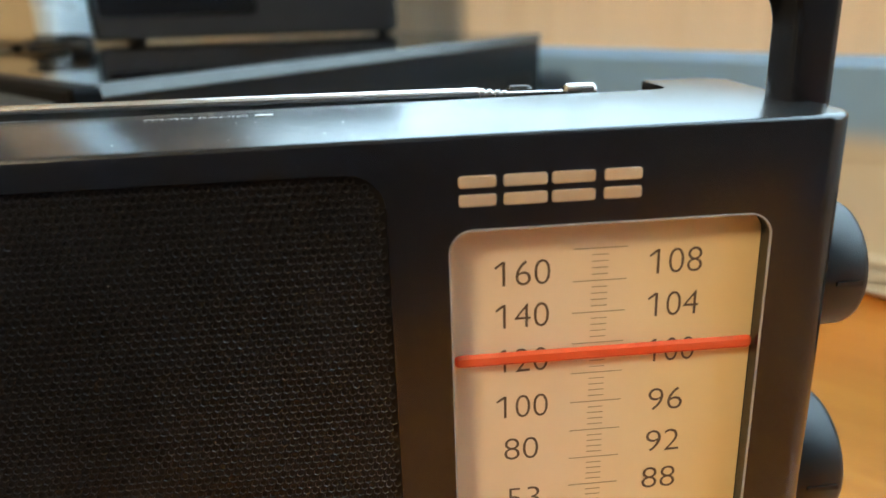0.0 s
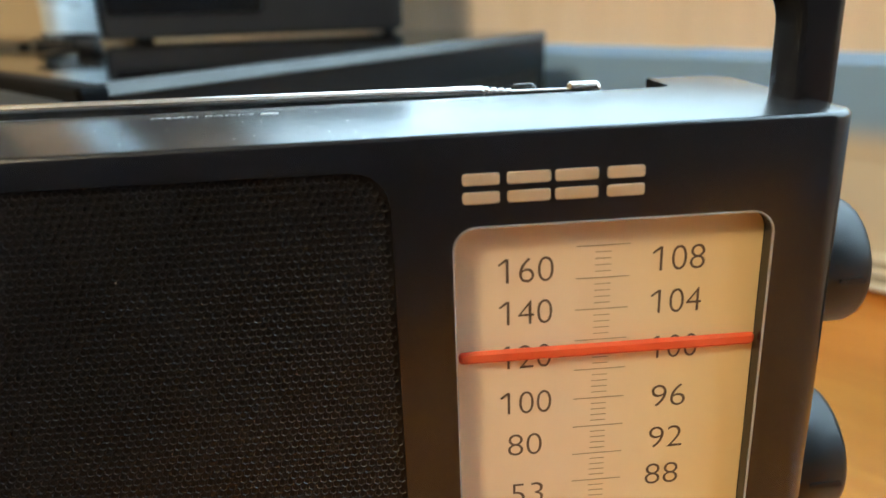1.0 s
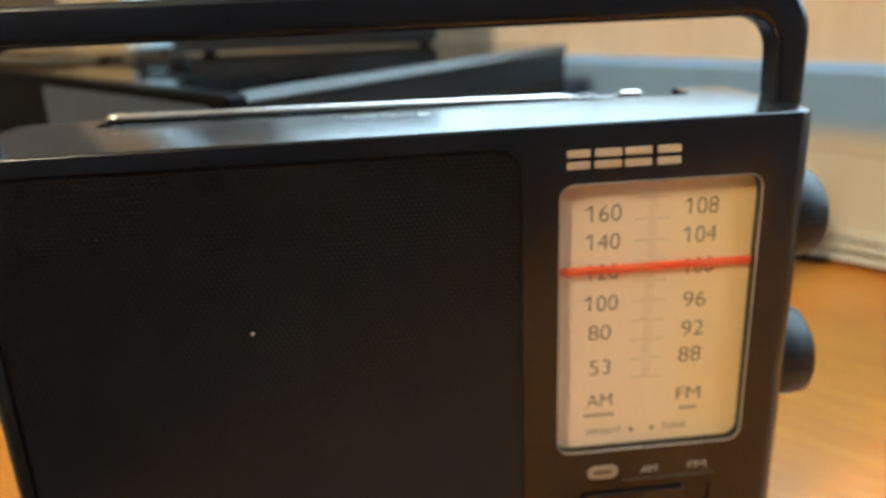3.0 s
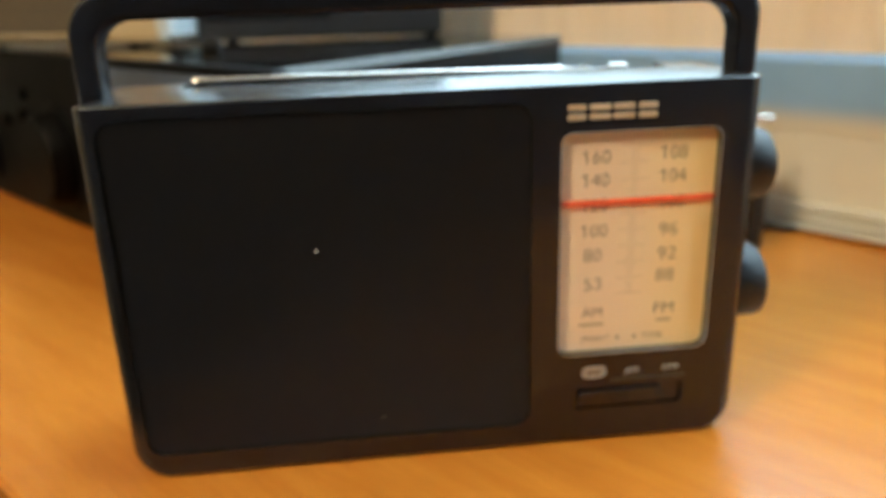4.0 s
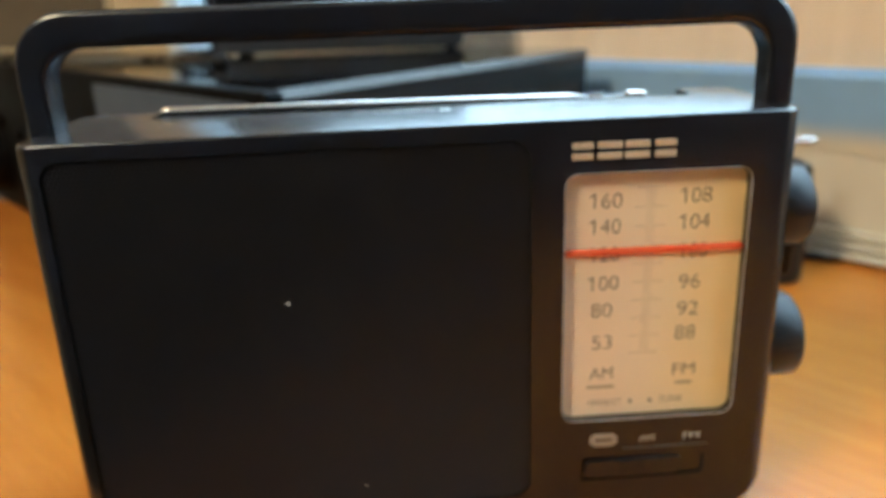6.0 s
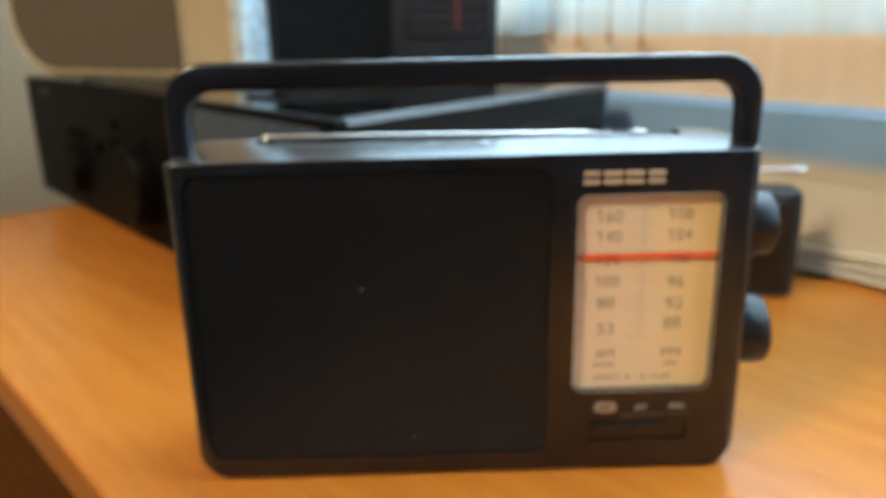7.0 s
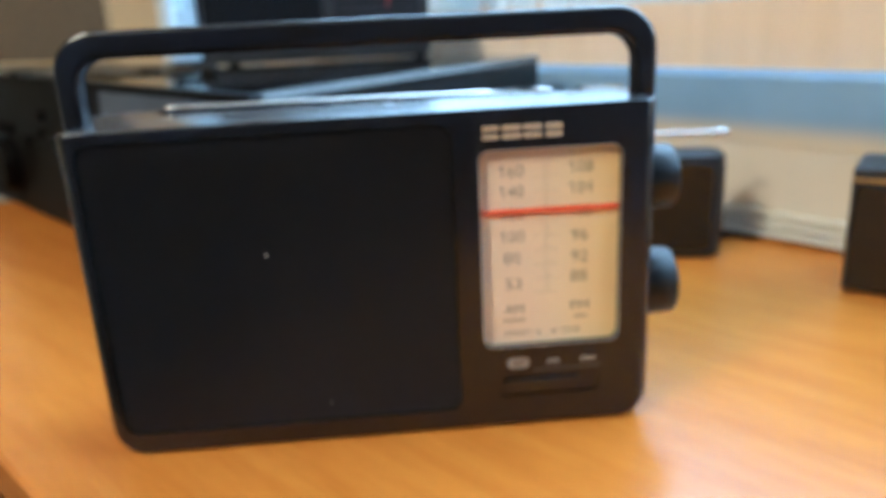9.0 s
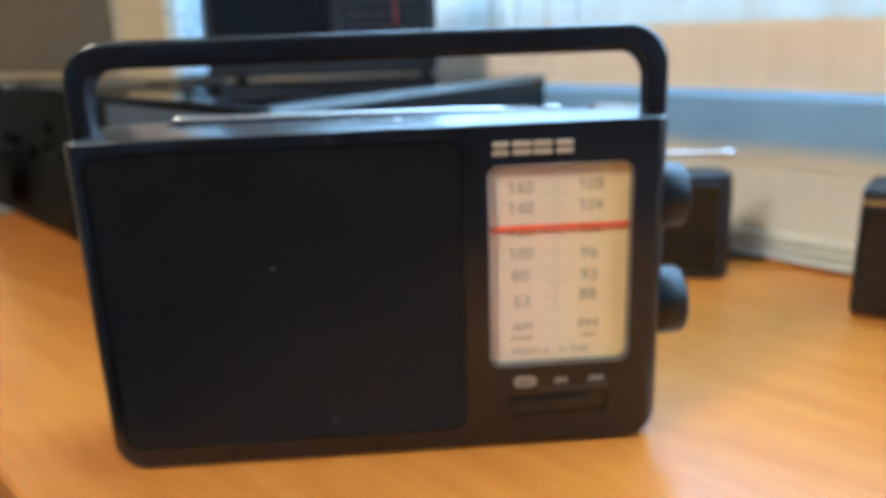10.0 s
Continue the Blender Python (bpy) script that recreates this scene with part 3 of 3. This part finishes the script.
    part("print_bar", slab_z(0.1366, 0.1405, 0.0360, 0.0380, TOP - 0.0005, TOP - 0.00005, 0.0002, 0.00002, 1), print_pale, radio)
    return radio


portable_radio()

# dust on the radio's top and front
verts, faces = [], []
rng = random.Random(4)


def fleck(x, y, z, s, up=True):
    k = len(verts)
    a = rng.uniform(0, 6.28)
    for i in range(4):
        t = a + i * 1.571
        q = s * rng.uniform(0.5, 1.0)
        verts.append((x + q * math.cos(t), y + (q * math.sin(t) if up else 0), z + (0 if up else q * math.sin(t))))
    verts.append((x, y - (0 if up else s * 0.5), z + (s * 0.5 if up else 0)))
    for i in range(4):
        faces.append((k + i, k + (i + 1) % 4, k + 4))


for k in range(160):
    fleck(rng.uniform(0.02, 0.16) if k % 3 else rng.uniform(0.238, 0.252), rng.uniform(0.003, 0.040) if k % 3 else rng.uniform(0.004, 0.013), TOP - 0.0001, rng.choice((0.00007, 0.0001, 0.00012, 0.00016, 0.00026)))
for x, z, s in ((0.0805, 0.0951, 0.0010), (0.1024, 0.0205, 0.0006), (0.112, 0.129, 0.0003)):
    fleck(x, 0.0004, z, s, False)
me = bpy.data.meshes.new("dust")
me.from_pydata(verts, [], faces)
tagged(new("dust", dress(me, dust_mat, 0)), "pale dust flecks lying on the black radio", "dust", kind="stuff")


# ---- things behind ----
REC = Matrix.Translation((0.0508, 0.1580, 0)) @ Matrix.Rotation(radians(-49.5), 4, "Z")


def prism(pts, z0, z1, bevel=0.0008):
    """Upright block on any convex plan, with a bevelled rim."""
    c = Vector((sum(p[0] for p in pts) / len(pts), sum(p[1] for p in pts) / len(pts)))

    def shrink(i):
        return [tuple(Vector(p) + (c - Vector(p)).normalized() * i * 1.4) for p in pts]
    return loft(bmesh.new(), [[(x, y, z) for x, y in shrink(i)] for z, i in ((z0, bevel), (z0 + bevel, 0), (z1 - bevel, 0), (z1, bevel))])


def stereo_receiver():
    rec = thing("stereo_receiver", REC, "large black stereo receiver with a glossy top, on the desk", "receiver")
    L, D, H, K = 0.700, 0.3406, 0.1500, -0.1123      # K: lean of the end in plan
    part("body", prism([(-L + 0.004, 0.012), (-0.003, 0.012), (D * K - 0.003, D), (-L + 0.03, D)], 0.010, H - 0.004), satin_black, rec)
    part("top_cover", prism([(-L, 0.010), (-0.0045, 0.010), (D * K - 0.0045, D + 0.001), (-L + 0.026, D + 0.001)], H - 0.0038, H, 0.0010), gloss_black, rec, "glossy black top")
    bm = bmesh.new()
    sec = []
    for i in range(2):
        y = 0.012 + i * (D - 0.014)
        x = K * y
        sec.append([(x + dx, y, z) for dx, z in ((-0.004, H - 0.0052), (0.0010, H - 0.0050), (0.0012, H - 0.0044), (-0.0022, H + 0.0001), (-0.0050, H + 0.0003))])
    loft(bm, sec)
    part("edge_strip", bm, alu, rec, "pale metal sloping edge strip", 20)
    part("front_panel", plate_y(-L - 0.003, 0.003, 0.003, H, 0.0, 0.0115, 0.003, 0.0018), panel_black, rec, "black front panel")
    for x in (-0.56, -0.08):
        for y in (0.05, 0.29):
            part("foot", turned([(0, 0.018), (0.003, 0.021), (0.010, 0.021)], 28, "z"), cable_black, rec, m=Matrix.Translation((x, y, 0)))
    slot = finish(slab_z(-0.0005, 0.0006, -0.0016, 0.0016, -0.019, 0.019, 0.0003, 0.0001, 1), "vent_slot", dark_hole, 0)
    for k in range(26):
        y = 0.145 + 0.0072 * k
        part("vent_slot", slot, dark_hole, rec, m=pose(K * y - 0.003, y, 0.106, 0, 0, 7.6))
    for x, z, r, h in ((-0.525, 0.052, 0.030, 0.016), (-0.330, 0.062, 0.042, 0.020), (-0.215, 0.060, 0.020, 0.016), (-0.120, 0.060, 0.020, 0.016)):
        k = part("knob", turned([(0.0, r), (-h * 0.8, r * 0.94), (-h, r * 0.85)], 48, "y"), panel_black, rec, m=Matrix.Translation((x, -0.0002, z)))
        part("knob_ring", turned([(0.0, r * 1.16), (-0.0015, r * 1.14), (-0.002, r * 1.05)], 48, "y"), panel_black, rec, m=Matrix.Translation((x, -0.0001, z)))
    for x, z in ((-0.53, 0.094), (-0.50, 0.094), (-0.445, 0.086), (-0.40, 0.094), (-0.39, 0.114)):
        part("button", turned([(0.0, 0.006), (-0.004, 0.0055), (-0.005, 0.0045)], 20, "y"), panel_black, rec, m=Matrix.Translation((x, 0, z)))
    # added plate: the panel's bluish reflection, put into its colour
    part("reflection_plate", plate_y(-0.235, -0.012, 0.074, 0.144, -0.0008, 0.002, 0.003, 0.0004), panel_reflection_blue, rec, "blue-grey plate coloured as a bluish reflection in the panel")
    part("name_bar", plate_y(-0.640, -0.612, 0.132, 0.138, -0.0004, 0.002, 0.001, 0.0001), print_dim, rec)
    return rec


stereo_receiver()


def cream_radio():
    th = thing("cream_radio", pose(-0.068, 0.462, 0.1500, 0, 0, -27.5), "large cream radio with a brown cloth grille on the receiver", "radio")
    L = 0.345
    part("case", shell(-L, 0, 0, 0.046, 0.0030, 0.235, 0.018, 0.066, 0.005, 0.020, n=10, steps=12, r_right=0.008), cream, th, "cream plastic case with a rounded end")

    def outline(i):
        """Grille: a wide curve at the outer end, square corners towards the dial."""
        x0, x1, z0, z1, r = -L + 0.008 + i, -0.080 - i, 0.0130 + i, 0.220 - i, 0.060 - i
        pts = [(x1, z0), (x1, z1)]
        pts += [(x0 + r - r * math.sin(radians(9 * k)), z1 - r + r * math.cos(radians(9 * k))) for k in range(11)]
        pts += [(x0 + r - r * math.cos(radians(9 * k)), z0 + r - r * math.sin(radians(9 * k))) for k in range(11)]
        return pts
    gr = part("speaker_grille", loft(bmesh.new(), [[(x, y, z) for x, z in outline(i)] for y, i in ((-0.0026, 0.0012), (-0.0014, 0.0), (0.004, 0.0))]), cloth, th, "brown woven speaker cloth")
    rim = bmesh.new()
    loops = [[rim.verts.new((x, y, z)) for x, z in outline(i)] for y, i in ((0.002, -0.0046), (-0.0030, -0.0042), (-0.0042, -0.0020), (-0.0030, -0.0002), (0.002, 0.0))]
    for a, b in zip(loops, loops[1:]):
        for k in range(len(a)):
            rim.faces.new((a[k], a[(k + 1) % len(a)], b[(k + 1) % len(a)], b[k]))
    part("piping", rim, cream, gr, "raised cream rim round the cloth")
    # band added over the end; its pale colour gives the window-lit brightness
    part("end_light_band", slab_z(-0.020, 0.0022, -0.0014, 0.0474, 0.0050, 0.228, 0.010, 0.002, 6), end_light_silver, th, "pale silver band added for the window-lit end")
    for x in (-L + 0.09, -0.06):
        for y in (0.018, 0.034):
            part("foot", turned([(0, 0.004), (0.0060, 0.0045)], 20, "z"), cable_black, th, m=Matrix.Translation((x, y, 0)))
    return th


cream_radio()


def old_black_radio():
    th = thing("black_radio", Matrix.Translation((0.186, 0.484, 0.1500)) @ Matrix.Rotation(radians(-1.5), 4, "Z"),
               "black radio with a dark dial window and red pointer", "radio")
    L = 0.236
    part("case", shell(-L, 0, 0, 0.048, 0.0020, 0.150, 0.006, 0.006, 0.003, 0.006), radio_black, th)
    part("speaker_panel", plate_y(-L + 0.008, -0.108, 0.020, 0.142, -0.0012, 0.002, 0.004, 0.0006), satin_black, th)
    win = part("dial_window", plate_y(-0.096, -0.010, 0.042, 0.135, -0.0015, 0.002, 0.003, 0.0006), window_dark, th, "dark glossy dial window")
    part("pointer", plate_y(-0.0425, -0.0405, 0.050, 0.120, -0.0022, -0.0010, 0.0005, 0.0001), pointer_red, win, "red pointer")
    for k in range(4):
        part("scale_line", plate_y(-0.090, -0.016, 0.050 + 0.012 * k, 0.0506 + 0.012 * k, -0.0019, -0.0010, 0.0002, 0.0001, 1), print_dim, win)
    for x in (-L + 0.03, -0.012):
        for y in (0.008, 0.022):
            part("foot", turned([(0, 0.0045), (0.0024, 0.005)], 16, "z"), cable_black, th, m=Matrix.Translation((x, y, 0)))
    return th


old_black_radio()

plug = thing("cable_coil", pose(-0.036, 0.392, 0.1500), "small tangle of black cable lying on the receiver", "cable")
pts = []
for k in range(40):
    a = k * 0.55
    pts.append((0.017 * math.cos(a) + 0.004 * math.sin(k * 1.9), 0.012 * math.sin(a) + 0.003 * math.cos(k * 2.3), 0.0012 + 0.00026 * k))
part("cable", tube(pts, 0.0010, 8, 4), cable_black, plug)
part("plug", turned([(0, 0.003), (0.001, 0.0042), (0.016, 0.0040), (0.018, 0.003)], 20), cable_black, plug, "black plug", m=pose(0.012, -0.014, 0.0045, 0, 0, -35))


def pocket_radio():
    th = thing("pocket_radio", Matrix.Translation((0.3895, 0.221, 0)) @ Matrix.Rotation(radians(-8), 4, "Z"),
               "small black portable radio with its silver antenna folded down", "radio")
    part("case", shell(-0.105, 0, 0, 0.034, 0.0, 0.083, 0.008, 0.006, 0.004, 0.004), radio_black, th)
    part("front_panel", plate_y(-0.098, -0.010, 0.008, 0.076, -0.001, 0.002, 0.004, 0.0006), satin_black, th)
    part("end_panel", slab_z(-0.001, 0.0012, 0.008, 0.026, 0.010, 0.074, 0.0004, 0.0008), satin_black, th)
    an = part("antenna", turned([(-0.100, 0.0018), (-0.03, 0.0018), (-0.0295, 0.0013), (-0.008, 0.0013)], 24), chrome, th, "silver folded antenna", m=pose(0, 0.016, 0.0965))
    part("tip", turned([(-0.008, 0.0024), (0.002, 0.0026), (0.003, 0.0020)], 24), chrome, an)
    for x in (-0.098, -0.060):
        part("bracket", slab_z(x, x + 0.006, 0.013, 0.019, 0.082, 0.0975, 0.001, 0.0005), radio_black, th)
    return th


pocket_radio()


def desk_speaker():
    th = thing("desk_speaker", Matrix.Translation((0.4345, 0.1375, 0)) @ Matrix.Rotation(radians(-38), 4, "Z"),
               "black upright desk speaker with a thin brass line", "speaker")
    part("case", slab_z(0, 0.15, 0, 0.055, 0.001, 0.086, 0.004, 0.002), radio_black, th)
    part("front_cover", plate_y(0.003, 0.147, 0.004, 0.0745, -0.002, 0.002, 0.003, 0.0008), satin_black, th)
    part("brass_line", plate_y(0.001, 0.149, 0.0765, 0.0790, -0.0012, 0.002, 0.0008, 0.0003), brass, th, "thin brass trim line")
    return th


desk_speaker()

lead = thing("power_cable", pose(0, 0, 0), "thin black cable lying on the desk beside the wall", "cable")
part("cable", tube([(0.375, 0.258, 0.0022), (0.395, 0.262, 0.0022), (0.415, 0.268, 0.004), (0.432, 0.262, 0.0035), (0.442, 0.268, 0.0022), (0.425, 0.276, 0.0022), (0.405, 0.280, 0.0022)], 0.0021), cable_black, lead)

lamp = thing("ceiling_lamp", pose(-1.15, -0.95, 1.70), "round white ceiling lamp giving warm light", "lamp")
part("base", turned([(0.12, 0.09), (0.16, 0.10), (0.20, 0.10)], 40, "z"), lamp_white, lamp)
part("shade", turned([(0.05, 0.20), (0.10, 0.24), (0.12, 0.22)], 48, "z"), lamp_glow, lamp, "glowing white shade")
